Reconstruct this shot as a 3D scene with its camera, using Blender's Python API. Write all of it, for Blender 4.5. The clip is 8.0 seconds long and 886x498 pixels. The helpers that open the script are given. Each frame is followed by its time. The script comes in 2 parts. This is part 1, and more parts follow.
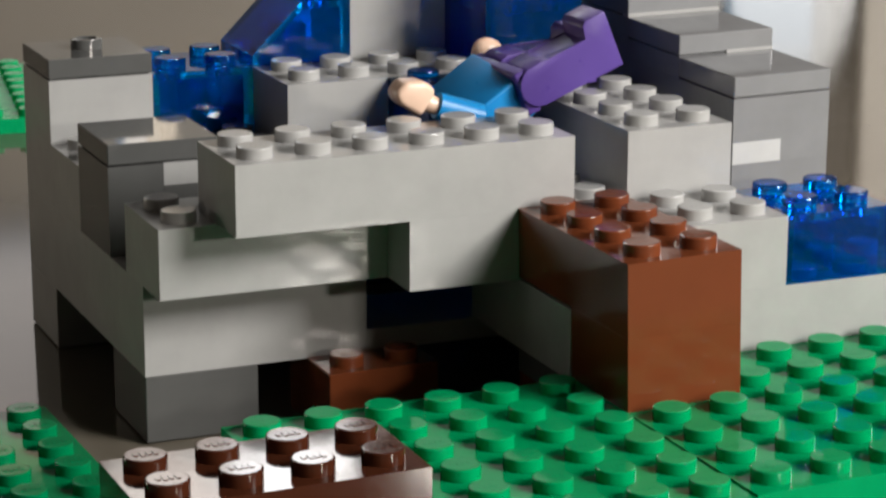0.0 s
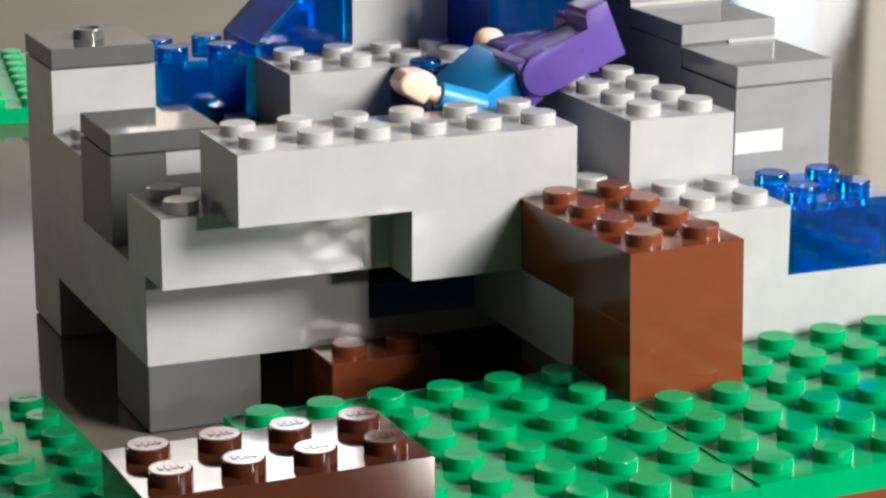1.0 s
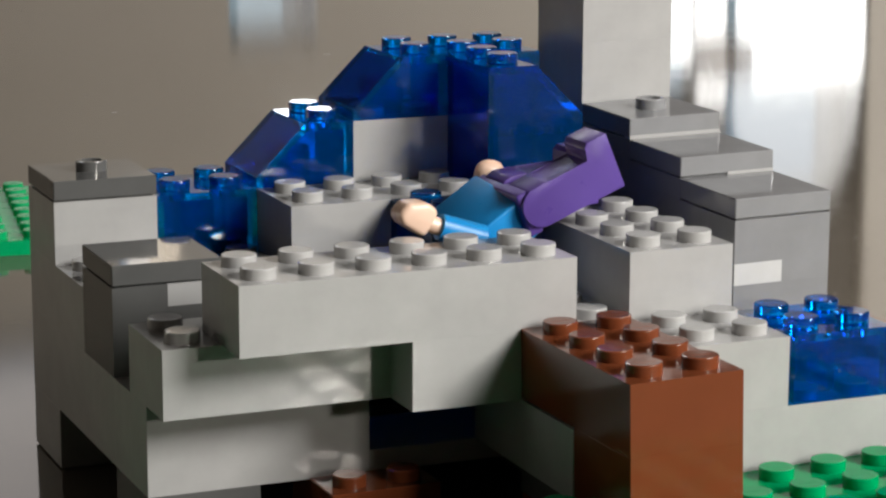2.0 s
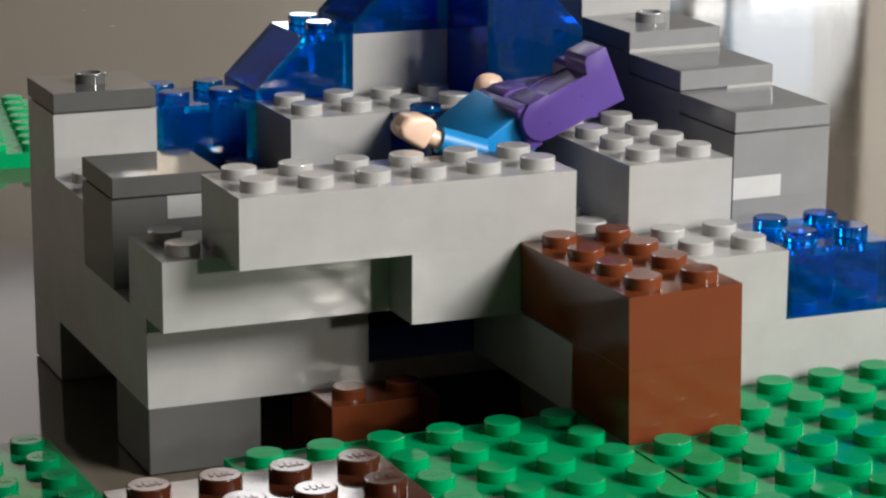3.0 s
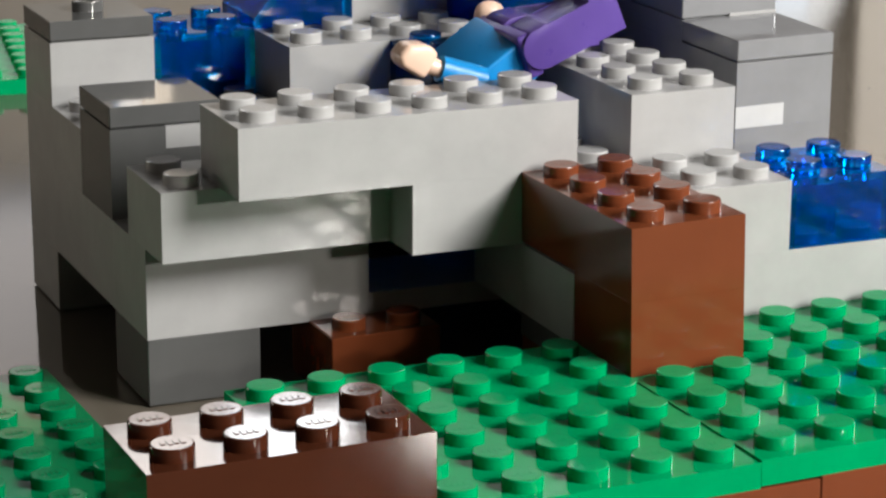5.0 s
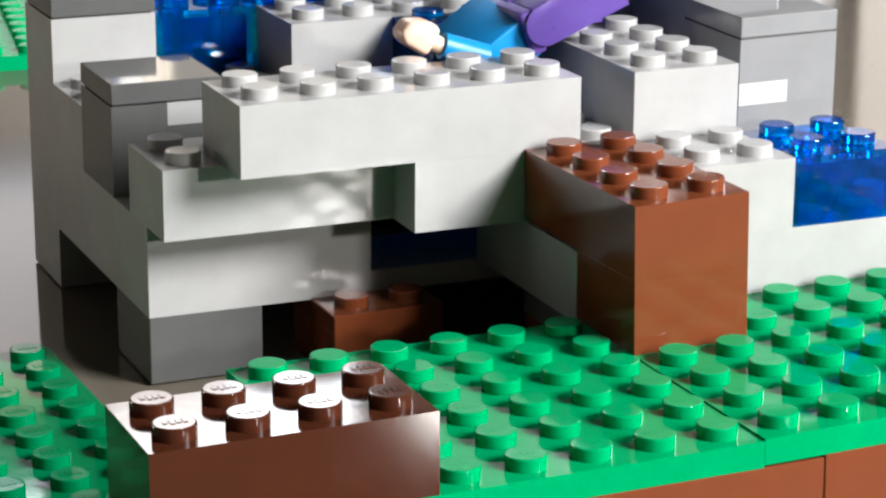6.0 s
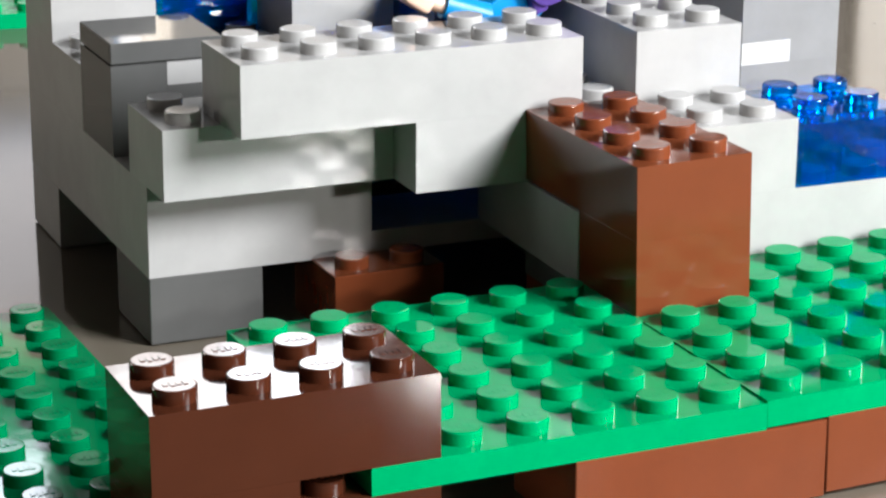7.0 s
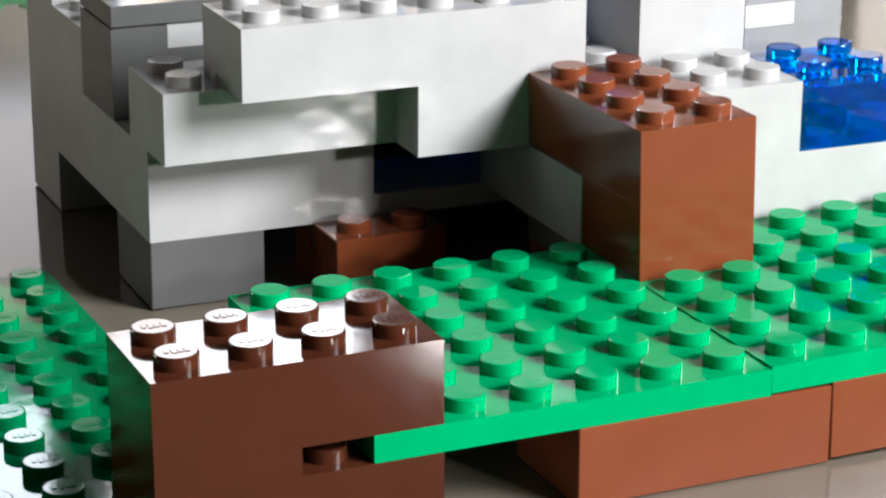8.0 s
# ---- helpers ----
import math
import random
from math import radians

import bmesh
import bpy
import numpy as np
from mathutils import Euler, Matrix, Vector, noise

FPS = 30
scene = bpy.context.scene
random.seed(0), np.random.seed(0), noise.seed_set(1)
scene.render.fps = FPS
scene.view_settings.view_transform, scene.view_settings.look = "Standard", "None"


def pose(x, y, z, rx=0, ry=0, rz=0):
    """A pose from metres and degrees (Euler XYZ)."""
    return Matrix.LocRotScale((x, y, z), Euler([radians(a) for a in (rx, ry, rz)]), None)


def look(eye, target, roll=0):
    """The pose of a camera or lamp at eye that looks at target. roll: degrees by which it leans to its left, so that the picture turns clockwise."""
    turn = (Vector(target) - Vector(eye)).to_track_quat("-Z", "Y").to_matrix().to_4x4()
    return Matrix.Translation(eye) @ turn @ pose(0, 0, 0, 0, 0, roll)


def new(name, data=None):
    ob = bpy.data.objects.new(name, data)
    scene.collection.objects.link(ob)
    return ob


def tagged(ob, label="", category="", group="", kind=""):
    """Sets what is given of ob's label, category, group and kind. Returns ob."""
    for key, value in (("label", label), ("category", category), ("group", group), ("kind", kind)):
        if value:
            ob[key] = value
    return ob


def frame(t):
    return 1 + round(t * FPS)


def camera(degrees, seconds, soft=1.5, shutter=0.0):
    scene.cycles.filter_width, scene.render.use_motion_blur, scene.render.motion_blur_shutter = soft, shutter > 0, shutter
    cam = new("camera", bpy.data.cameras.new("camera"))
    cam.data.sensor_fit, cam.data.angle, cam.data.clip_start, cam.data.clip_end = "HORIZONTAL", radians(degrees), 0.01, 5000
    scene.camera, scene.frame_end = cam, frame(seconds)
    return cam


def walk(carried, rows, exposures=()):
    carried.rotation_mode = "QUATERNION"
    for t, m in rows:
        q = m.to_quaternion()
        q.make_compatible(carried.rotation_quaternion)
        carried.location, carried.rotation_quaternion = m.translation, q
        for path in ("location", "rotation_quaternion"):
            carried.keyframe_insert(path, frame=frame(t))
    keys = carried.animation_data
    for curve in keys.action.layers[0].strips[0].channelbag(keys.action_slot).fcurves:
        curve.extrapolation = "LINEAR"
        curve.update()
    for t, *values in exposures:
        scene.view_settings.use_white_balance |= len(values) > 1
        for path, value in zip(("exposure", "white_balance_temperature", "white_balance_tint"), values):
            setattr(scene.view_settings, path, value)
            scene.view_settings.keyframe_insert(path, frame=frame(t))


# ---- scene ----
cam = camera(20.18, 8.0, soft=2.3, shutter=0.3)
walk(cam, [
    (0, pose(-0.09694, -0.29372, 0.11298, 75.033, 0.253, -23.229)),
    (0.1, pose(-0.09692, -0.29365, 0.11297, 74.602, 0.245, -23.218)),
    (0.2, pose(-0.09690, -0.29358, 0.11296, 74.250, 0.237, -23.207)),
    (0.3, pose(-0.09687, -0.29351, 0.11295, 74.145, 0.228, -23.196)),
    (0.4, pose(-0.09685, -0.29345, 0.11293, 73.949, 0.220, -23.184)),
    (0.5, pose(-0.09683, -0.29338, 0.11292, 73.700, 0.212, -23.173)),
    (0.6, pose(-0.09687, -0.29348, 0.11294, 73.779, 0.221, -23.174)),
    (0.7, pose(-0.09690, -0.29358, 0.11296, 73.897, 0.230, -23.175)),
    (0.8, pose(-0.09694, -0.29367, 0.11298, 74.067, 0.239, -23.175)),
    (0.9, pose(-0.09698, -0.29377, 0.11299, 74.381, 0.248, -23.176)),
    (1, pose(-0.09702, -0.29387, 0.11301, 74.798, 0.257, -23.177)),
    (1.1, pose(-0.09706, -0.29400, 0.11302, 75.078, 0.247, -23.165)),
    (1.2, pose(-0.09710, -0.29412, 0.11302, 75.370, 0.237, -23.152)),
    (1.3, pose(-0.09714, -0.29425, 0.11303, 75.507, 0.227, -23.140)),
    (1.4, pose(-0.09718, -0.29438, 0.11303, 75.358, 0.217, -23.127)),
    (1.5, pose(-0.09722, -0.29450, 0.11303, 75.092, 0.207, -23.115)),
    (1.6, pose(-0.09728, -0.29469, 0.11305, 75.878, 0.267, -23.140)),
    (1.7, pose(-0.09734, -0.29487, 0.11306, 77.092, 0.327, -23.165)),
    (1.9, pose(-0.09744, -0.29495, 0.11301, 77.775, 0.296, -23.169)),
    (2.1, pose(-0.09755, -0.29503, 0.11297, 77.918, 0.265, -23.172)),
    (2.3, pose(-0.09765, -0.29511, 0.11292, 77.625, 0.234, -23.176)),
    (2.5, pose(-0.09776, -0.29519, 0.11288, 77.068, 0.203, -23.180)),
    (2.65, pose(-0.09784, -0.29525, 0.11284, 76.582, 0.180, -23.182)),
    (2.8, pose(-0.09791, -0.29531, 0.11281, 76.118, 0.156, -23.185)),
    (2.9, pose(-0.09794, -0.29532, 0.11276, 75.836, 0.131, -23.190)),
    (3, pose(-0.09797, -0.29533, 0.11270, 75.931, 0.105, -23.195)),
    (3.5, pose(-0.09804, -0.29553, 0.11238, 75.972, 0.082, -23.199)),
    (4, pose(-0.09802, -0.29469, 0.11286, 75.718, 0.130, -23.262)),
    (4.5, pose(-0.09791, -0.29386, 0.11320, 75.611, 0.144, -23.322)),
    (4.6, pose(-0.09787, -0.29364, 0.11323, 75.491, 0.137, -23.321)),
    (4.7, pose(-0.09783, -0.29341, 0.11327, 75.215, 0.129, -23.320)),
    (4.8, pose(-0.09779, -0.29318, 0.11331, 74.862, 0.122, -23.319)),
    (4.9, pose(-0.09774, -0.29295, 0.11335, 74.404, 0.115, -23.318)),
    (5, pose(-0.09770, -0.29272, 0.11339, 74.102, 0.107, -23.317)),
    (5.1, pose(-0.09768, -0.29262, 0.11340, 73.808, 0.107, -23.315)),
    (5.2, pose(-0.09766, -0.29251, 0.11341, 73.463, 0.108, -23.313)),
    (5.4, pose(-0.09761, -0.29230, 0.11344, 73.134, 0.108, -23.308)),
    (5.6, pose(-0.09757, -0.29209, 0.11347, 73.127, 0.108, -23.304)),
    (5.8, pose(-0.09752, -0.29187, 0.11349, 73.303, 0.108, -23.299)),
    (6.05, pose(-0.09747, -0.29161, 0.11352, 73.571, 0.109, -23.294)),
    (6.3, pose(-0.09741, -0.29134, 0.11356, 73.643, 0.109, -23.288)),
    (6.4, pose(-0.09739, -0.29124, 0.11357, 73.584, 0.109, -23.286)),
    (6.5, pose(-0.09737, -0.29113, 0.11358, 73.641, 0.109, -23.284)),
    (6.6, pose(-0.09731, -0.29095, 0.11358, 73.656, 0.101, -23.286)),
    (6.7, pose(-0.09726, -0.29078, 0.11357, 73.865, 0.092, -23.288)),
    (6.8, pose(-0.09721, -0.29060, 0.11357, 73.619, 0.083, -23.290)),
    (6.9, pose(-0.09715, -0.29042, 0.11357, 73.048, 0.075, -23.292)),
    (7, pose(-0.09710, -0.29024, 0.11356, 72.529, 0.066, -23.294)),
    (7.1, pose(-0.09706, -0.29008, 0.11357, 72.444, 0.067, -23.295)),
    (7.2, pose(-0.09701, -0.28992, 0.11358, 72.501, 0.068, -23.296)),
    (7.3, pose(-0.09697, -0.28976, 0.11359, 72.350, 0.069, -23.296)),
    (7.4, pose(-0.09693, -0.28960, 0.11359, 72.355, 0.070, -23.297)),
    (7.5, pose(-0.09689, -0.28944, 0.11360, 72.322, 0.071, -23.298)),
    (7.6, pose(-0.09684, -0.28924, 0.11366, 72.120, 0.075, -23.299)),
    (7.7, pose(-0.09679, -0.28904, 0.11371, 71.893, 0.079, -23.300)),
    (7.8, pose(-0.09674, -0.28884, 0.11377, 71.717, 0.084, -23.301)),
    (7.9, pose(-0.09669, -0.28864, 0.11382, 71.581, 0.088, -23.301)),
    (8, pose(-0.09665, -0.28844, 0.11388, 71.555, 0.092, -23.302)),
], exposures=[
    (0.0, -0.04, 6500, 10), (0.3, 0.38, 6350, 10), (0.7, 0.59, 6350, 10), (1.0, 0.56, 6350, 10), (1.2, 0.2, 6450, 10), (1.4, -0.04, 6450, 10),
    (4.6, -0.04, 6450, 10), (5.0, 0.24, 6350, 10), (5.2, 0.44, 6300, 10), (6.3, 0.82, 6100, 10), (8.0, 0.84, 5980, 10)])

# ---- light ----
world = bpy.data.worlds.new("sky")
scene.world = world
world.use_nodes = True
wn = world.node_tree.nodes
sky = wn.new("ShaderNodeTexSky")
sky.sky_type, sky.sun_disc = "NISHITA", False
sky.sun_elevation, sky.sun_rotation = radians(40), radians(150)
wn["Background"].inputs["Strength"].default_value = 0.1
world.node_tree.links.new(sky.outputs["Color"], wn["Background"].inputs["Color"])


def window_light(name, eye, target, w, h, watts, colour, shape="RECTANGLE"):
    data = bpy.data.lights.new(name, "AREA")
    data.shape, data.size, data.size_y, data.energy, data.color = shape, w, h, watts, colour
    ob = new(name, data)
    ob.matrix_world = look(eye, target)
    return ob


# daylight through the window behind the camera and the panes beyond the table
window_light("window_light_south", (0.463, -0.538, 0.435), (0.06, 0.0, 0.035), 0.336, 0.302, 9.7, (1.0, 0.97, 0.93))
window_light("window_light_south", (0.215, -0.538, 0.161), (0.04, 0.0, 0.02), 0.034, 0.021, 0.7, (1.0, 0.94, 0.84))
window_light("fill_light_west", (-1.78, 2.0, 0.10), (0.0, 0.05, 0.03), 1.0, 0.56, 10, (1.0, 0.90, 0.77))
window_light("window_light_north", (0.60, 3.46, 1.77), (0.60, 0, 1.3), 0.42, 0.66, 5, (0.95, 0.98, 1.0))
window_light("window_light_north", (1.02, 3.46, 1.72), (1.02, 0, 1.3), 0.21, 0.76, 2.7, (1.0, 0.90, 0.80))
window_light("window_light_north", (1.245, 3.46, 1.72), (1.245, 0, 1.3), 0.22, 0.76, 5.0, (1.0, 0.98, 0.96))
window_light("window_light_north", (0.77, 3.46, 1.08), (0.77, 0, 1.0), 0.20, 0.38, 0.21, (1.0, 0.78, 0.54))
window_light("window_light_north", (1.275, 3.46, 0.605), (1.275, 0, 0.605), 0.11, 0.06, 0.15, (1.0, 0.99, 0.97))
window_light("window_light_north", (1.015, 3.46, 0.83), (1.015, 0, 0.83), 0.085, 0.20, 0.09, (1.0, 0.84, 0.65))
window_light("window_light_north", (1.22, 3.46, 0.28), (1.22, 0, 0.28), 0.135, 0.22, 0.035, (1.0, 0.98, 0.96))
window_light("window_light_north", (2.185, 3.46, 0.55), (2.185, 0, 0.55), 0.26, 0.42, 0.35, (1.0, 0.98, 0.95), "ELLIPSE")
window_light("window_light_north", (2.19, 3.46, 0.32), (2.19, 0, 0.25), 0.26, 0.39, 1.25, (1.0, 0.98, 0.95))
window_light("window_light_north", (2.008, 3.46, 0.335), (2.008, 0, 0.2), 0.06, 0.44, 0.30, (1.0, 0.98, 0.95))
window_light("window_light_north", (1.937, 3.46, 0.33), (1.937, 0, 0.2), 0.07, 0.29, 0.24, (1.0, 0.98, 0.95))
window_light("fill_light_east", (3.16, 2.3, 1.2), (0.6, 3.4, 0.6), 0.9, 0.9, 75, (1.0, 0.98, 0.95))

# ---- materials ----


def material(name):
    m = bpy.data.materials.new(name)
    m.use_nodes = True
    n, l = m.node_tree.nodes, m.node_tree.links
    return m, n, l, n["Principled BSDF"]


def ramp(n, l, source, a, b, lo=0.3, hi=0.7):
    r = n.new("ShaderNodeMapRange")
    r.inputs["From Min"].default_value, r.inputs["From Max"].default_value = lo, hi
    r.inputs["To Min"].default_value, r.inputs["To Max"].default_value = a, b
    l.new(source, r.inputs["Value"])
    return r.outputs["Result"]


def noise_node(n, l, scale, detail=4.0, rough=0.6, coords="Object"):
    tc = n.new("ShaderNodeTexCoord")
    t = n.new("ShaderNodeTexNoise")
    t.inputs["Scale"].default_value, t.inputs["Detail"].default_value, t.inputs["Roughness"].default_value = scale, detail, rough
    l.new(tc.outputs[coords], t.inputs["Vector"])
    return t.outputs["Fac"]


def plastic(name, colour, rough=0.2, spread=0.015, ior=1.52):
    """Glossy moulded plastic: slight tone change from piece to piece, cloudy wear, fine scuffs, a faintly wavy skin."""
    m, n, l, p = material(name)
    info = n.new("ShaderNodeObjectInfo")
    hsv = n.new("ShaderNodeHueSaturation")
    hsv.inputs["Color"].default_value = (*colour, 1)
    tone = n.new("ShaderNodeMath")
    tone.operation = "MULTIPLY"
    l.new(ramp(n, l, info.outputs["Random"], 1 - spread, 1 + spread, 0, 1), tone.inputs[0])
    l.new(ramp(n, l, noise_node(n, l, 140, 5), 0.93, 1.05), tone.inputs[1])
    l.new(tone.outputs[0], hsv.inputs["Value"])
    l.new(hsv.outputs["Color"], p.inputs["Base Color"])
    wear = n.new("ShaderNodeMath")
    wear.operation = "ADD"
    l.new(ramp(n, l, noise_node(n, l, 220, 6, 0.7), rough * 0.7, rough * 1.3), wear.inputs[0])
    l.new(ramp(n, l, noise_node(n, l, 2600, 3, 0.8), 0.0, 0.1, 0.58, 0.75), wear.inputs[1])
    l.new(wear.outputs[0], p.inputs["Roughness"])
    bump = n.new("ShaderNodeBump")
    bump.inputs["Strength"].default_value, bump.inputs["Distance"].default_value = 0.07, 0.0001
    l.new(noise_node(n, l, 260, 3), bump.inputs["Height"])
    l.new(bump.outputs["Normal"], p.inputs["Normal"])
    p.inputs["IOR"].default_value = ior
    return m


LIGHT_GREY = plastic("light_grey_plastic", (0.412, 0.408, 0.398), 0.11)
DARK_GREY = plastic("dark_grey_plastic", (0.105, 0.105, 0.102), 0.06, 0.015, 1.62)
LIT_DARK_GREY = plastic("lit_dark_grey_plastic", (0.25, 0.252, 0.256), 0.08, 0.015, 1.55)
BROWN = plastic("reddish_brown_plastic", (0.163, 0.043, 0.016), 0.11)
SHADED_BROWN = plastic("shaded_brown_plastic", (0.055, 0.0155, 0.007), 0.09, 0.015, 1.4)
GREEN = plastic("green_plastic", (0.0, 0.285, 0.094), 0.055, 0.02, 1.27)
SHADED_GREEN = plastic("shaded_green_plastic", (0.0, 0.20, 0.068), 0.055, 0.02, 1.31)
LIT_GREEN = plastic("lit_green_plastic", (0.0, 0.44, 0.15), 0.3, 0.02, 1.3)
PALE_GREY = plastic("pale_grey_plastic", (0.56, 0.56, 0.55), 0.11)


def clear_plastic(name, colour):
    m, n, l, p = material(name)
    p.inputs["Base Color"].default_value = (*colour, 1)
    p.inputs["Transmission Weight"].default_value = 0.93
    p.inputs["IOR"].default_value = 1.5
    l.new(ramp(n, l, noise_node(n, l, 300, 5), 0.0, 0.02), p.inputs["Roughness"])
    bump = n.new("ShaderNodeBump")
    bump.inputs["Strength"].default_value, bump.inputs["Distance"].default_value = 0.04, 0.0001
    l.new(noise_node(n, l, 700, 3), bump.inputs["Height"])
    l.new(bump.outputs["Normal"], p.inputs["Normal"])
    # light that passes straight through, so that shadows take the colour
    clear = n.new("ShaderNodeBsdfTransparent")
    clear.inputs["Color"].default_value = (0.06, 0.48, 0.92, 1)
    both = n.new("ShaderNodeMixShader")
    both.inputs["Fac"].default_value = 0.08
    l.new(p.outputs["BSDF"], both.inputs[1])
    l.new(clear.outputs["BSDF"], both.inputs[2])
    l.new(both.outputs["Shader"], n["Material Output"].inputs["Surface"])
    return m


CLEAR_BLUE = clear_plastic("clear_blue_plastic", (0.0, 0.25, 0.80))

# doll colours
SKIN = plastic("skin_tone_plastic", (0.86, 0.60, 0.45), 0.3)
SHIRT = plastic("azure_plastic", (0.01, 0.24, 0.58), 0.33, 0.015, 1.4)
PURPLE = plastic("purple_plastic", (0.098, 0.055, 0.265), 0.36, 0.015, 1.33)


def table_surface():
    m, n, l, p = material("satin_table_top")
    mix = n.new("ShaderNodeMix")
    mix.data_type = "RGBA"
    mix.inputs["A"].default_value, mix.inputs["B"].default_value = (0.138, 0.117, 0.090, 1), (0.170, 0.146, 0.114, 1)
    l.new(ramp(n, l, noise_node(n, l, 9, 6), 0, 1), mix.inputs["Factor"])
    l.new(mix.outputs["Result"], p.inputs["Base Color"])
    specks = n.new("ShaderNodeMath")
    specks.operation = "ADD"
    l.new(ramp(n, l, noise_node(n, l, 60, 6, 0.7), 0.03, 0.065), specks.inputs[0])
    l.new(ramp(n, l, noise_node(n, l, 240, 2, 0.5), 0.0, 0.3, 0.7, 0.78), specks.inputs[1])
    l.new(specks.outputs[0], p.inputs["Roughness"])
    bump = n.new("ShaderNodeBump")
    bump.inputs["Strength"].default_value, bump.inputs["Distance"].default_value = 0.025, 0.0003
    l.new(noise_node(n, l, 560, 5, 0.7), bump.inputs["Height"])
    l.new(bump.outputs["Normal"], p.inputs["Normal"])
    p.inputs["IOR"].default_value = 1.5
    return m


def matt(name, a, b, scale, rough=0.85):
    m, n, l, p = material(name)
    mix = n.new("ShaderNodeMix")
    mix.data_type = "RGBA"
    mix.inputs["A"].default_value, mix.inputs["B"].default_value = (*a, 1), (*b, 1)
    l.new(ramp(n, l, noise_node(n, l, scale, 6), 0, 1), mix.inputs["Factor"])
    l.new(mix.outputs["Result"], p.inputs["Base Color"])
    p.inputs["Roughness"].default_value = rough
    return m


TABLE = table_surface()
WALL = matt("darkened_plaster", (0.055, 0.045, 0.037), (0.07, 0.057, 0.047), 3)
REFLECTOR = matt("beige_reflector", (0.74, 0.67, 0.58), (0.80, 0.73, 0.63), 3)
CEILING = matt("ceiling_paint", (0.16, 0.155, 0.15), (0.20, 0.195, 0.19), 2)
FLOOR = matt("wood_floor", (0.16, 0.095, 0.05), (0.25, 0.15, 0.08), 6, 0.5)
FRAME = matt("white_window_paint", (0.76, 0.76, 0.74), (0.82, 0.82, 0.80), 8, 0.4)
LEG_WOOD = matt("table_leg_wood", (0.15, 0.10, 0.06), (0.22, 0.15, 0.09), 20, 0.5)

# ---- building blocks of the code ----
U, MM = 0.008, 0.001


def box(bm, x0, y0, z0, x1, y1, z1, bevel=0.0, segments=2, flip=False):
    made = bmesh.ops.create_cube(bm, size=1.0, matrix=Matrix.LocRotScale(((x0 + x1) / 2, (y0 + y1) / 2, (z0 + z1) / 2), None, (x1 - x0, y1 - y0, z1 - z0)))
    verts = made["verts"]
    if flip:
        bmesh.ops.reverse_faces(bm, faces=list({f for v in verts for f in v.link_faces}))
    if bevel:
        bmesh.ops.bevel(bm, geom=list({e for v in verts for e in v.link_edges}), offset=bevel, segments=segments, profile=0.5, affect="EDGES")
    return verts


def lathe(bm, profile, sides=28, centre=(0, 0, 0), flip=False):
    """A turned shape from (radius, height) pairs; a radius of 0 closes it."""
    rings = []
    for r, z in profile:
        if r == 0:
            rings.append([bm.verts.new((centre[0], centre[1], centre[2] + z))])
        else:
            rings.append([bm.verts.new((centre[0] + r * math.cos(k * math.tau / sides), centre[1] + r * math.sin(k * math.tau / sides), centre[2] + z)) for k in range(sides)])
    for a, b in zip(rings, rings[1:]):
        for k in range(sides):
            j = (k + 1) % sides
            if len(a) == 1:
                f = (a[0], b[j], b[k])
            elif len(b) == 1:
                f = (a[k], a[j], b[0])
            else:
                f = (a[k], a[j], b[j], b[k])
            bm.faces.new(f[::-1] if flip else f)


def mesh_of(name, bm, material_, smooth=True, sharp=32):
    me = bpy.data.meshes.new(name)
    bm.to_mesh(me)
    bm.free()
    if smooth:
        for f in me.polygons:
            f.use_smooth = True
        me.set_sharp_from_angle(angle=radians(sharp))
    me.materials.append(material_)
    return me


def link(name, me, parent=None, at=(0, 0, 0), label=""):
    ob = new(name, me)
    ob.parent = parent
    ob.location = at
    return tagged(ob, label)


def part(name, bm, material_, parent, label="", at=(0, 0, 0)):
    return link(name, mesh_of(name, bm, material_), parent, at, label)


MESHES = {}
GAP, WALLT = 0.008 * MM, 1.3 * MM


def stud_mesh(mat, hollow=False):
    key = ("stud", mat.name, hollow)
    if key not in MESHES:
        bm = bmesh.new()
        r, h, b = 2.4 * MM, 1.58 * MM, 0.2 * MM
        profile = [(r, -0.05 * MM), (r, h - b - 0.05 * MM), (r, h - b), (r - b * 0.3, h - b * 0.3), (r - b, h), (r - b - 0.05 * MM, h)]
        if hollow:
            lathe(bm, profile + [(1.65 * MM, h), (1.6 * MM, h - 0.05 * MM), (1.6 * MM, 0.2 * MM), (0, 0.2 * MM)])
        else:
            lathe(bm, profile + [(0, h)])
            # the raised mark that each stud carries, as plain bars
            deep, wide = (0.09, 1.35) if mat in (SHADED_BROWN, SHADED_GREEN) else (0.022, 1.0)
            for x, w, d in ((-1.05, 0.5, 0.3), (-0.3, 0.5, 0.5), (0.4, 0.5, 0.4), (1.1, 0.5, 0.45)):
                box(bm, (x - w / 2) * MM, -d * wide * MM, h - 0.03 * MM, (x + w / 2) * MM, d * wide * MM, h + deep * MM, 0.02 * MM, 1)
        MESHES[key] = mesh_of("stud", bm, mat)
    return MESHES[key]


def brick_mesh(nx, ny, h, mat, groove=0.004):
    key = (nx, ny, h, mat.name, groove)
    if key not in MESHES:
        bm = bmesh.new()
        w, d, t = nx * U - GAP, ny * U - GAP, h * MM
        box(bm, GAP, GAP, groove * MM, w, d, t, (0.12 if groove > 0.1 else 0.015) * MM, 1)
        if groove > 0.1:
            box(bm, GAP + 0.5 * MM, GAP + 0.5 * MM, 0.01 * MM, w - 0.5 * MM, d - 0.5 * MM, (groove + 0.1) * MM)
        MESHES[key] = mesh_of("brick", bm, mat, False)
    return MESHES[key]


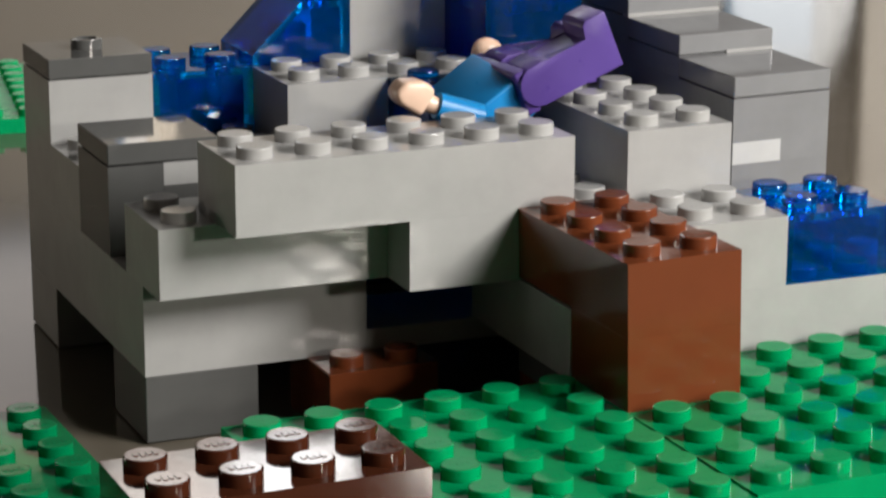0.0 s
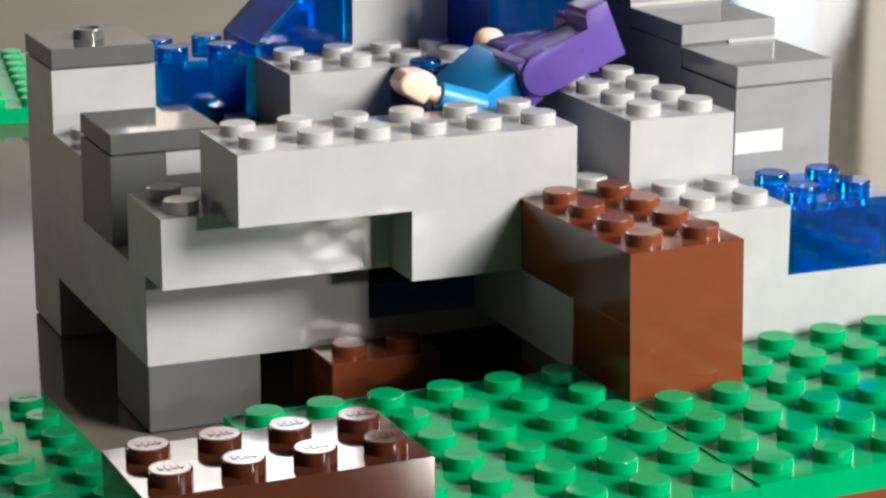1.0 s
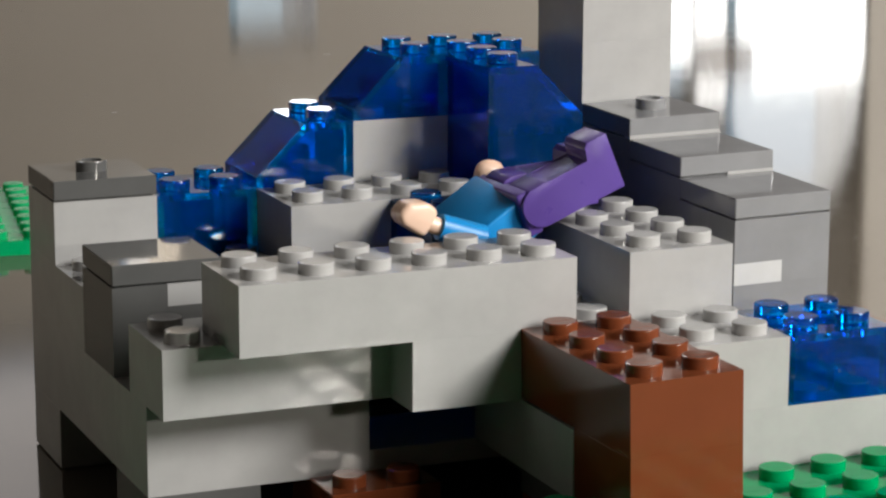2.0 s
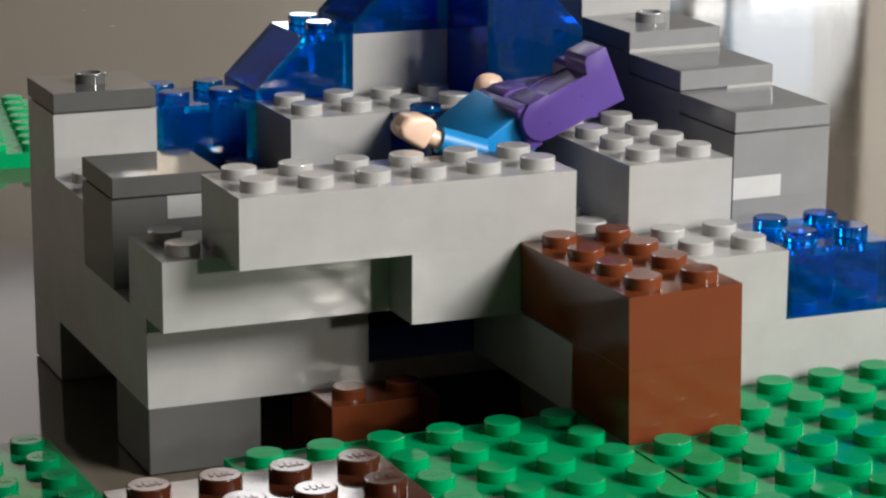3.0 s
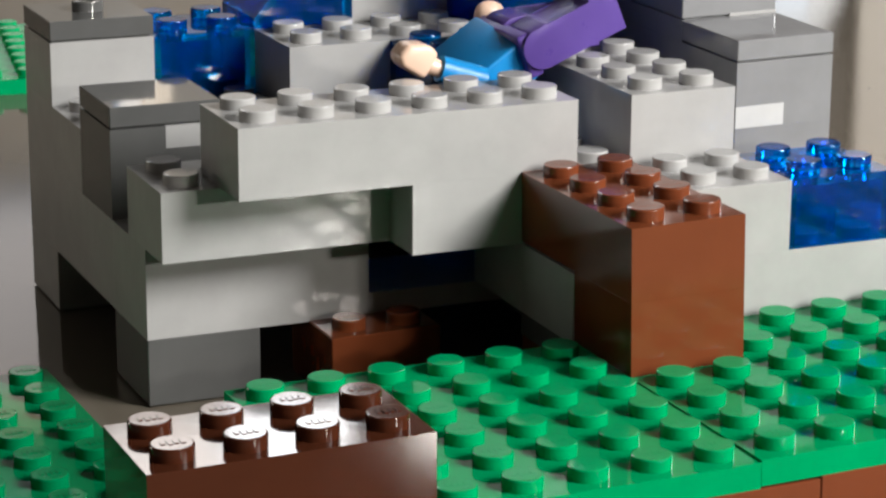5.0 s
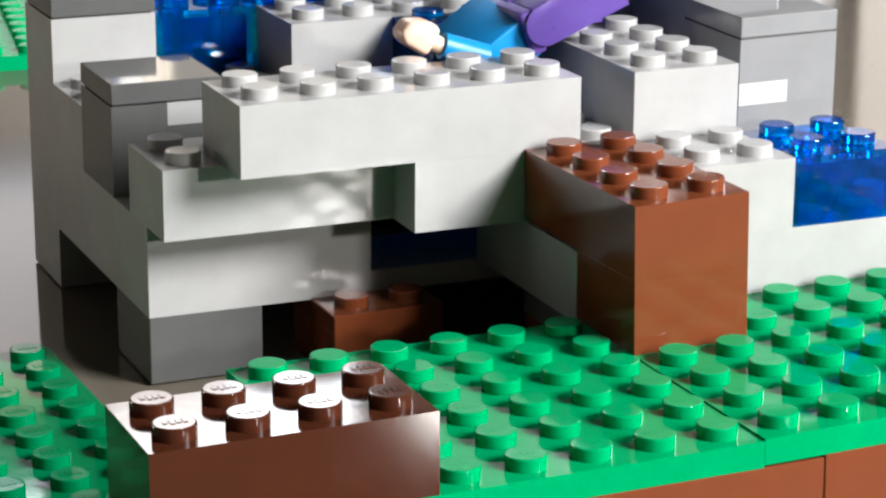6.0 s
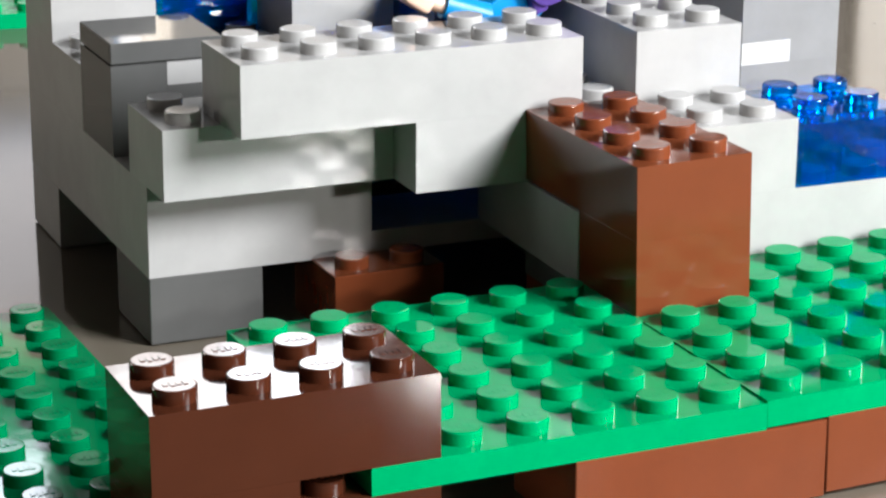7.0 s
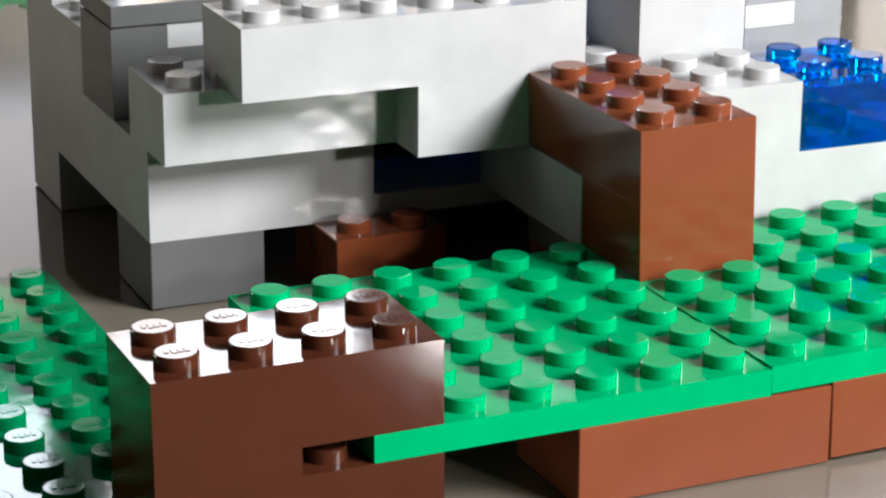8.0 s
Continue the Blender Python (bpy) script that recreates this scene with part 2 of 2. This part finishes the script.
def clear_mesh(nx, ny, h, studs, sloped=False):
    """A clear brick in one skin: studs on top at the given spots, hollow and open below, with the tubes that grip the studs under it.
    A sloped one falls at 45 degrees towards -x to a low lip."""
    key = ("clear", nx, ny, h, tuple(studs), sloped)
    if key in MESHES:
        return MESHES[key]
    bm = bmesh.new()
    sides = 24

    def outline(g, top, lip):
        if sloped:
            return [(g, 0.0), (nx * U - g, 0.0), (nx * U - g, top), (U + g * 0.4, top), (g, lip)]
        return [(g, 0.0), (nx * U - g, 0.0), (nx * U - g, top), (g, top)]

    def shell(g, top, lip, flip):
        """The sides of a prism along y without its underside; the top is left open too where studs stand on it. Returns the top's corners and the foot's."""
        pts = outline(g, top, lip)
        near = [bm.verts.new((x, g, z)) for x, z in pts]
        far = [bm.verts.new((x, ny * U - g, z)) for x, z in pts]
        made = [bm.faces.new(near), bm.faces.new(far[::-1])]
        for k in range(1, len(pts)):
            j = (k + 1) % len(pts)
            if k == 2 and not flip and studs:
                continue
            made.append(bm.faces.new((near[j], near[k], far[k], far[j])))
        if flip:
            bmesh.ops.reverse_faces(bm, faces=made)
        return (near[2], near[3], far[3], far[2]), (near[0], near[1], far[1], far[0])

    top, foot = shell(GAP, h * MM - GAP, 1.6 * MM, False)
    _, inner = shell(WALLT, h * MM - WALLT, 1.2 * MM, True)
    for k in range(4):
        j = (k + 1) % 4
        bm.faces.new((foot[j], foot[k], inner[k], inner[j]))
    if studs:
        edges = [bm.edges.get((top[k], top[(k + 1) % 4])) for k in range(4)]
        edges = [e or bm.edges.new((top[k], top[(k + 1) % 4])) for k, e in enumerate(edges)]
        rings = []
        for i, j in studs:
            centre = Vector((i * U, j * U, h * MM - GAP))
            ring = [bm.verts.new(centre + Vector((2.4 * MM * math.cos(k * math.tau / sides), 2.4 * MM * math.sin(k * math.tau / sides), 0))) for k in range(sides)]
            edges += [bm.edges.new((ring[k], ring[(k + 1) % sides])) for k in range(sides)]
            rings.append((centre, ring))
        made = bmesh.ops.triangle_fill(bm, use_beauty=True, use_dissolve=False, edges=edges)["geom"]
        for f in made:
            if isinstance(f, bmesh.types.BMFace):
                f.normal_update()
                if f.normal.z < 0:
                    f.normal_flip()
        # each stud rises from its hole in the top and ends in a rounded rim
        for centre, ring in rings:
            below = ring
            for r, z in ((2.4, 1.45), (2.33, 1.62), (2.15, 1.7)):
                above = [bm.verts.new(centre + Vector((r * MM * math.cos(k * math.tau / sides), r * MM * math.sin(k * math.tau / sides), z * MM))) for k in range(sides)]
                for k in range(sides):
                    n = (k + 1) % sides
                    bm.faces.new((below[k], below[n], above[n], above[k]))
                below = above
            bm.faces.new(below)
            # the dimple under the stud
            low = h * MM - WALLT - 0.02 * MM
            lathe(bm, [(1.3 * MM, low), (1.3 * MM, low + 1.5 * MM), (0, low + 1.5 * MM)], 16, (centre.x, centre.y, 0), True)
    for i in range(1, nx):
        for j in range(1, ny):
            c = (i * U, j * U, 0)
            roof = (h - 1.35 if not sloped else 5.0) * MM
            lathe(bm, [(2.4 * MM, 0.05 * MM), (3.2 * MM, 0.05 * MM), (3.2 * MM, roof)], 20, c)
            lathe(bm, [(2.4 * MM, 0.05 * MM), (2.4 * MM, roof)], 20, c, True)
    MESHES[key] = mesh_of("slope_brick" if sloped else "brick", bm, CLEAR_BLUE, True, 19)
    return MESHES[key]


PIECES = []


def brick(thing, mat, x0, x1, y0, y1, z0, z1, shape="brick", label="", lean=None):
    """Notes one piece of the toy: studs count x and y, millimetres count z. shape: brick, tile (no studs), jumper (one stud in the middle), slope_left or slope_right; lean: how a loose piece sits."""
    PIECES.append((thing, mat, x0, x1, y0, y1, z0, z1, shape, label, lean))


def covered(x, y, z):
    """Whether an opaque piece stands on this spot; studs show through the clear ones."""
    return any(p[2] < x < p[3] and p[4] < y < p[5] and abs(p[6] - z) < 0.3 for p in PIECES if p[1] is not CLEAR_BLUE)


def build_pieces():
    for thing, mat, x0, x1, y0, y1, z0, z1, shape, label, lean in PIECES:
        at = Vector((x0 * U, y0 * U, z0 * MM))
        h = round(z1 - z0, 2)
        nx, ny = x1 - x0, y1 - y0
        turned = shape == "slope_right"
        if shape == "tile":
            spots = []
        elif shape == "jumper":
            spots = [(nx / 2, ny / 2)]
        else:
            spots = [(i + 0.5, j + 0.5) for i in range(1 if shape.startswith("slope") else 0, nx) for j in range(ny)]
        spots = [(i, j) for i, j in spots if not covered(*((x1 - i, y1 - j) if turned else (x0 + i, y0 + j)), z1)]
        if mat is CLEAR_BLUE:
            ob = link("slope_brick" if "slope" in shape else "brick", clear_mesh(nx, ny, h, spots, "slope" in shape), thing, at, label)
            if turned:
                ob.rotation_euler = (0, 0, math.pi)
                ob.location = at + Vector((nx * U, ny * U, 0))
            continue
        name = {"tile": "tile", "jumper": "jumper_plate"}.get(shape, "plate" if h < 4 else "brick")
        ob = link(name, brick_mesh(nx, ny, h, mat, 0.25 if shape in ("tile", "jumper") and mat in (DARK_GREY, LIT_DARK_GREY) else 0.2 if z0 == 0 and mat not in (GREEN, SHADED_GREEN, LIT_GREEN) else 0.004), thing, at, label)
        if lean:
            ob.matrix_basis = lean @ Matrix.Translation(at)
        for i, j in spots:
            link("stud", stud_mesh(mat, shape == "jumper"), ob, (i * U, j * U, h * MM))


def thing_root(name, label, category, at=(0, 0, 0)):
    ob = new(name)
    ob.location = at
    ob.empty_display_size = 0.01
    return tagged(ob, label, category)


# ---- the room ----


def slab(name, x0, y0, z0, x1, y1, z1, mat, kind="structure", label="", category=""):
    bm = bmesh.new()
    box(bm, x0, y0, z0, x1, y1, z1)
    return tagged(link(name, mesh_of(name, bm, mat, False)), label, category, "", kind)


XW, XE, YS, YN, ZF, ZC = -1.8, 3.2, -0.558, 3.5, -0.75, 2.3
slab("floor", XW, YS, ZF - 0.1, XE, YN, ZF, FLOOR, label="brown wooden floor of the room", category="floor")
slab("ceiling", XW - 0.15, YS - 0.15, ZC, XE + 0.15, YN + 0.15, ZC + 0.1, CEILING, label="dim grey ceiling, darkened to limit fill light", category="ceiling")
slab("wall_east", XE, YS, ZF - 0.1, XE + 0.15, YN, ZC, WALL, label="plain wall, darkened to cut bounced light", category="wall")


def holed(bm, ya, yb, x0, x1, z0, z1, openings):
    """An upright sheet along x with openings right through it."""
    edges = sorted({x0, x1, *(e for o in openings for e in o[:2] if x0 < e < x1)})
    for a, b in zip(edges, edges[1:]):
        z = z0
        for _, _, lo, hi in sorted((o[:4] for o in openings if o[0] < (a + b) / 2 < o[1] and o[2] < z1), key=lambda o: o[2]):
            box(bm, a, ya, z, b, yb, lo)
            z = hi
        if z < z1:
            box(bm, a, ya, z, b, yb, z1)


def window_wall(name, y, outside, openings, start, end, turn=0.0):
    """A wall along x with openings given as x0, x1, z0, z1 and the window's name, each with a white frame in it; turned about z."""
    ya, yb = (y - 0.15, y) if outside < 0 else (y, y + 0.15)
    turned = Matrix.Rotation(radians(turn), 4, "Z")
    bm = bmesh.new()
    holed(bm, ya, yb, start, end, ZF - 0.1, ZC, openings)
    tagged(link(name, mesh_of(name, bm, WALL, False)), "wall with window openings, darkened to cut bounced light", "wall", "", "structure").matrix_world = turned
    for x0, x1, z0, z1, called in openings:
        root = tagged(new(called), "white painted window frame", "window", "", "structure")
        root.matrix_world = turned @ Matrix.Translation(((x0 + x1) / 2, (ya + yb) / 2, z0))
        w, h = (x1 - x0) / 2, z1 - z0
        t = min(0.04, 0.1 * min(2 * w, h))
        for a, b, c, d in ((-w, -w + t, 0, h), (w - t, w, 0, h), (-w + t, w - t, 0, t), (-w + t, w - t, h - t, h)):
            bm = bmesh.new()
            box(bm, a + 0.0005, -0.03, c + 0.0005, b - 0.0005, 0.03, d - 0.0005, min(0.004, 0.2 * t), 1)
            part("window_frame", bm, FRAME, root)


window_wall("wall_south", YS, -1, [(0.194, 0.236, 0.146, 0.176, "window_11"), (0.285, 0.641, 0.274, 0.596, "window_1")], XW - 0.15, XE + 0.15)
NORTH = [(0.37, 0.83, 1.4, 2.12, "window_2"), (0.89, 1.37, 1.33, 2.12, "window_3"), (1.895, 2.06, 0.1, 0.57, "window_4"), (2.065, 2.34, 0.1, 0.77, "window_6"),
         (1.21, 1.34, 0.565, 0.645, "window_8"), (0.967, 1.063, 0.72, 0.94, "window_9"), (1.145, 1.295, 0.16, 0.40, "window_10"), (0.66, 0.88, 0.88, 1.28, "window_5")]
window_wall("wall_north", YN, 1, NORTH, XW - 0.15, XE + 0.15)
for x0, x1 in ((XW, 1.89), (2.345, XE)):
    bm = bmesh.new()
    holed(bm, YN - 0.02, YN - 0.002, x0, x1, ZF, 1.3, NORTH)
    tagged(link("reflector_panel", mesh_of("reflector_panel", bm, REFLECTOR, False)), "beige panel added to brighten what the table mirrors", "wall panel", "", "structure")
window_wall("wall_west", -XW, 1, [(1.45, 2.55, -0.22, 0.42, "window_7")], YS, YN, 90)
bm = bmesh.new()
box(bm, 1.97, YN - 0.07, 0.435, 2.085, YN - 0.048, 0.505, 0.01)
tagged(link("trim", mesh_of("trim", bm, LEG_WOOD, False)), "dark brown bar added for a dark shape mirrored in the table", "rail", "", "structure")
bm = bmesh.new()
box(bm, 2.10, YN - 0.066, 0.516, 2.27, YN - 0.050, 0.526, 0.004)
tagged(link("trim", mesh_of("trim", bm, LEG_WOOD, False)), "thin dark wooden glazing bar across the window", "rail", "", "structure")

# ---- the table ----
table = thing_root("table", "large satin grey-brown table, bare around the toy", "table", (0.54, 0.50, ZF))
bm = bmesh.new()
box(bm, -0.76, -1.05, -ZF - 0.03, 0.76, 1.05, -ZF, 0.004)
link("tabletop", mesh_of("tabletop", bm, TABLE, False), table)
bm = bmesh.new()
box(bm, -0.03, -0.03, 0, 0.03, 0.03, -ZF - 0.031, 0.004)
leg = mesh_of("leg", bm, LEG_WOOD)
for sx in (-0.68, 0.68):
    for sy in (-0.95, 0.95):
        link("leg", leg, table, (sx, sy, 0))

# ---- the grey brick building ----
B = thing_root("toy_brick_building", "grey toy brick building with clear blue bricks, open top and cave", "toy building")
L, D, C = LIGHT_GREY, DARK_GREY, CLEAR_BLUE
middle = Vector((32, 32, 0)) * MM
B.rotation_euler = Euler((0, radians(0.49), radians(-0.37)))
B.location = middle + Vector((-0.03, 0.1, -0.3)) * MM - B.rotation_euler.to_matrix() @ middle
# west side, foot to cap
brick(B, D, -1, 1, 2, 4, 0, 9.6)
brick(B, L, -1, 1, 8, 10, 0, 9.6)
brick(B, L, 3, 7, 2, 4, 9.6, 12.8, "tile")
brick(B, L, -1, 3, 2, 4, 9.6, 22.4)
brick(B, L, -1, 1, 4, 10, 9.6, 22.4)
brick(B, L, -1, 3, 1, 3, 22.4, 32)
brick(B, D, -1, 0, 4, 6, 22.4, 35.2)
brick(B, D, 0, 1, 4, 6, 22.4, 32)
brick(B, L, 0, 1, 4, 6, 32, 35.2)
brick(B, D, -1, 1, 4, 6, 35.2, 38.4, "tile")
brick(B, L, -1, 1, 6, 10, 22.4, 32)
brick(B, L, -1, 1, 8, 10, 32, 41.6)
brick(B, D, -1, 1, 8, 10, 41.6, 44.8, "jumper")
# front beam and the wall under it
brick(B, L, 0, 6, 0, 2, 32, 41.6)
brick(B, L, 3, 7, 0, 2, 22.4, 32)
brick(B, D, 5, 13, -2, 0, 9.6, 12.8)
brick(B, L, 5, 13, -2, 0, 12.8, 22.4)
brick(B, L, 5, 9, 0, 2, 12.8, 22.4)
brick(B, L, 7, 9, -2, 0, 22.4, 32)
brick(B, C, 9, 11, -2, 0, 22.4, 32)
brick(B, L, 7, 9, 0, 4, 22.4, 32)
brick(B, L, 7, 9, 0, 4, 32, 41.6)
# cave behind the front, and the floor above it
brick(B, D, 1, 9, 8, 10, 0, 9.6)
brick(B, D, 1, 9, 8, 10, 9.6, 19.2)
brick(B, C, 3, 5, 6, 8, 9.6, 19.2)
brick(B, C, 5, 7, 6, 8, 9.6, 19.2)
brick(B, D, 3, 7, 6, 8, 0, 9.6)
brick(B, D, 1, 9, 6, 10, 19.2, 22.4)
brick(B, D, 7, 9, 2, 8, 0, 9.6)
brick(B, D, 7, 9, 2, 8, 9.6, 19.2)
brick(B, C, 3, 5, 2, 4, 22.4, 32)
brick(B, C, 5, 7, 2, 4, 22.4, 32)
brick(B, C, 3, 5, 4, 6, 22.4, 32)
brick(B, C, 5, 7, 4, 6, 22.4, 32)
brick(B, D, 1, 3, 3, 6, 22.4, 25.6)
brick(B, D, 1, 7, 6, 10, 22.4, 32)
brick(B, C, 5, 7, 4, 6, 32, 41.6)
# back wall
brick(B, L, 3, 7, 6, 8, 32, 41.6)
brick(B, C, 1, 3, 8, 10, 32, 41.6)
brick(B, C, 3, 5, 8, 10, 32, 41.6)
brick(B, C, 3, 5, 8, 10, 41.6, 51.2, "slope_left")
brick(B, L, 5, 7, 8, 10, 32, 41.6)
brick(B, L, 5, 7, 8, 10, 41.6, 51.2)
brick(B, C, 5, 7, 8, 10, 51.2, 60.8, "slope_left")
brick(B, C, 7, 9, 6, 8, 22.4, 32)
brick(B, C, 7, 9, 6, 8, 32, 41.6)
brick(B, C, 7, 9, 6, 8, 41.6, 51.2)
brick(B, C, 7, 9, 6, 8, 51.2, 60.8, "slope_right")
brick(B, C, 7, 9, 8, 10, 22.4, 41.6)
brick(B, C, 7, 9, 8, 10, 41.6, 51.2)
brick(B, C, 7, 9, 8, 10, 51.2, 60.8)
# stair on the east side
brick(B, D, 9, 13, 0, 10, 0, 12.8)
brick(B, D, 9, 13, 0, 10, 12.8, 22.4)
ST = thing_root("toy_brick_stair", "dark grey toy brick stair with tiled treads and pale tower", "toy stair")
turn = Euler((radians(1.0), 0, radians(1.07)))
pivot = Vector((11 * U, 5 * U, 22.4 * MM))
ST.rotation_euler = turn
ST.location = pivot + Vector((-2.4, -5.8, 0.6)) * MM - turn.to_matrix() @ pivot
brick(ST, LIT_DARK_GREY, 10, 12, 2, 10, 22.4, 32)
brick(ST, LIT_DARK_GREY, 10, 12, 2, 4, 32, 41.6)
brick(ST, PALE_GREY, 10, 11, 1.99, 2.2, 32, 35.2, "tile")
brick(ST, LIT_DARK_GREY, 10, 12, 4, 10, 32, 41.6)
brick(ST, LIT_DARK_GREY, 10, 12, 2, 4, 41.6, 44.8, "tile")
brick(ST, LIT_DARK_GREY, 10, 12, 4, 10, 41.6, 44.8)
brick(ST, LIT_DARK_GREY, 10, 12, 4, 6, 44.8, 48, "tile")
brick(ST, LIT_DARK_GREY, 10, 12, 6, 10, 44.8, 48)
brick(ST, LIT_DARK_GREY, 10, 12, 6, 8, 48, 51.2, "jumper")
brick(ST, L, 10, 12, 8, 10, 48, 51.2)
brick(ST, L, 10, 12, 5.985, 6.2, 48, 48.6, "tile", "thin pale strip in place of the bright gap under the step")
brick(ST, L, 11, 12, 3.985, 4.2, 44.8, 45.3, "tile", "thin pale strip in place of the bright gap under the step")
brick(ST, L, 10, 12, 8, 10, 51.2, 60.8)
brick(ST, L, 10, 12, 8, 10, 60.8, 70.4)

# ---- the green terrace with its brown bricks ----
T = thing_root("toy_brick_terrace", "bright green studded plates on reddish brown toy bricks", "toy terrain")
# the east plate is not pressed down fully
about = Vector((48, -40, 12.8)) * MM
loose = Matrix.Translation(about + Vector((0, 0, 0.29)) * MM) @ Euler((radians(-0.25), radians(-0.8), 0)).to_matrix().to_4x4() @ Matrix.Translation(-about)
brick(T, GREEN, -1, 5, -8, -2, 9.6, 12.8)
brick(T, GREEN, 5, 13, -8, -2, 9.6, 12.8, lean=loose)
brick(T, BROWN, 2, 6, -8, -6, 0, 9.6)
brick(T, BROWN, 6, 10, -8, -6, 0, 9.6, lean=loose)
brick(T, BROWN, 10, 14, -8, -6, 0, 9.6, lean=loose)
brick(T, BROWN, 1, 5, -4, -2, 0, 9.6)
brick(T, BROWN, 5, 9, -2, 0, 0, 9.6)
brick(T, BROWN, 5, 7, -4, -2, 12.8, 22.4, lean=loose)
brick(T, BROWN, 5, 7, -4, 0, 22.4, 32, lean=loose)
brick(T, SHADED_BROWN, -4, 0, -8, -6, 3.3, 9.6)
brick(T, SHADED_BROWN, -4, -2, -8, -6, 9.6, 12.8)
brick(T, SHADED_BROWN, -4, 0, -8, -6, 12.8, 22.4)
S = thing_root("toy_brick", "reddish brown two by two toy brick in the cave", "toy brick")
brick(S, BROWN, 2, 4, 1, 3, 0, 9.6)

# ---- loose green plates ----
GL = thing_root("toy_plate", "green studded toy baseplate lying on the table", "toy plate")
brick(GL, SHADED_GREEN, -10, -2, -10, 4, 0, 1.25)
GF = thing_root("toy_plate", "bright green studded toy plate lying far back on the table", "toy plate")
brick(GF, LIT_GREEN, -5, 7, 28, 36, 0, 3.2)
build_pieces()
S.location = (-0.12 * U, -0.1 * U, 0)
GF.rotation_euler = (0, 0, radians(-9))
GF.location = Vector((2.9 * U, 27.5 * U, 0)) - GF.rotation_euler.to_matrix() @ Vector((3 * U, 28 * U, 0))
GL.rotation_euler = (0, 0, radians(1.28))
GL.location = Vector((-4.06 * U, -1.674 * U, 0)) - GL.rotation_euler.to_matrix() @ Vector((-4 * U, -2 * U, 0))


# ---- the toy doll lying across the building ----
def doll():
    bm = bmesh.new()
    done = bm.faces.layers.int.new("done")

    def paint(slot):
        for f in bm.faces:
            if not f[done]:
                f.material_index, f.smooth, f[done] = slot, True, 1

    def solid(slot, centre, size, turn, bevel=0.4):
        """A rounded block: centre in studs, studs and millimetres; size in millimetres; turn in degrees about y, x, z."""
        m = Matrix.Translation((centre[0] * U, centre[1] * U, centre[2] * MM)) @ Euler([radians(turn[1]), radians(turn[0]), radians(turn[2])]).to_matrix().to_4x4()
        verts = bmesh.ops.create_cube(bm, size=1.0, matrix=m @ Matrix.Diagonal((size[0] * MM, size[1] * MM, size[2] * MM, 1)))["verts"]
        if bevel:
            bmesh.ops.bevel(bm, geom=list({e for v in verts for e in v.link_edges}), offset=bevel * MM, segments=3, profile=0.5, affect="EDGES")
        paint(slot)

    def rod_(slot, a, b, r, taper=1.0):
        a, b = (Vector((p[0] * U, p[1] * U, p[2] * MM)) for p in (a, b))
        turn = (b - a).to_track_quat("Z", "Y").to_matrix().to_4x4()
        bmesh.ops.create_cone(bm, cap_ends=True, segments=20, radius1=r * MM, radius2=r * taper * MM, depth=(b - a).length, matrix=Matrix.Translation((a + b) / 2) @ turn)
        paint(slot)

    tilt = -22
    # torso, lying on its front with the back up
    solid(1, (5.85, 3.45, 41.0), (8.6, 13.4, 6.6), (-34, 8, 0), 0.35)
    # near arm and hand
    rod_(1, (5.35, 2.45, 40.4), (4.55, 2.5, 42.6), 2.0, 0.95)
    rod_(0, (4.62, 2.5, 42.3), (4.3, 2.55, 43.4), 1.25)
    palm = [(-3.2, 0.9), (-1.7, 2.5), (1.3, 2.3), (2.9, 1.0), (2.2, -0.7), (0.6, -2.7), (-2.7, -0.6)]
    sides_ = [[bm.verts.new(((33.2 + u) * MM, (2.65 * U + d * MM), (44.0 + v) * MM)) for u, v in palm] for d in (-2.2, 2.2)]
    faces = [bm.faces.new(sides_[0]), bm.faces.new(sides_[1][::-1])]
    faces += [bm.faces.new((sides_[0][k - 1], sides_[1][k - 1], sides_[1][k], sides_[0][k])) for k in range(len(palm))]
    bmesh.ops.recalc_face_normals(bm, faces=faces)
    bmesh.ops.bevel(bm, geom=list({e for f in faces for e in f.edges}), offset=0.75 * MM, segments=3, profile=0.5, affect="EDGES")
    paint(0)
    # far hand
    solid(0, (6.5, 4.7, 45.8), (4.8, 3.6, 4.6), (10, 0, 0), 1.9)
    # hips
    solid(2, (6.28, 3.4, 43.3), (2.2, 15.4, 6.6), (tilt, 0, 0), 0.4)

    def leg(y0, y1, lean, lift):
        """A leg with its round hip and upturned foot, seen from the side and given depth in y."""
        knob = [(3.1 * math.cos(radians(a)), -0.5 + 3.1 * math.sin(radians(a))) for a in range(110, 271, 20)]
        outline = knob + [(12.9, -3.6), (12.9, 4.9), (9.6, 4.9), (8.9, 4.2), (8.9, 2.3), (2.6, 2.3), (1.6, 2.6)]
        c, n = math.cos(radians(lean)), math.sin(radians(lean))
        rows = []
        for y in (y0, y1):
            rows.append([bm.verts.new(((51.7 + u * c - v * n) * MM, y * U, (44.9 + lift + u * n + v * c) * MM)) for u, v in outline])
        faces = [bm.faces.new(rows[0]), bm.faces.new(rows[1][::-1])]
        for k in range(len(outline)):
            j = (k + 1) % len(outline)
            faces.append(bm.faces.new((rows[0][j], rows[0][k], rows[1][k], rows[1][j])))
        bmesh.ops.bevel(bm, geom=list({e for f in faces for e in f.edges}), offset=0.15 * MM, segments=2, profile=0.5, affect="EDGES")
        paint(2)

    leg(2.35, 3.2, 22, 0)
    leg(3.35, 4.15, 4, 0.2)
    me = bpy.data.meshes.new("toy_doll")
    bm.to_mesh(me)
    bm.free()
    for m in (SKIN, SHIRT, PURPLE):
        me.materials.append(m)
    me.set_sharp_from_angle(angle=radians(40))
    return tagged(new("toy_doll", me), "small plastic toy doll with blue top and purple legs, lying down", "toy doll")


doll()
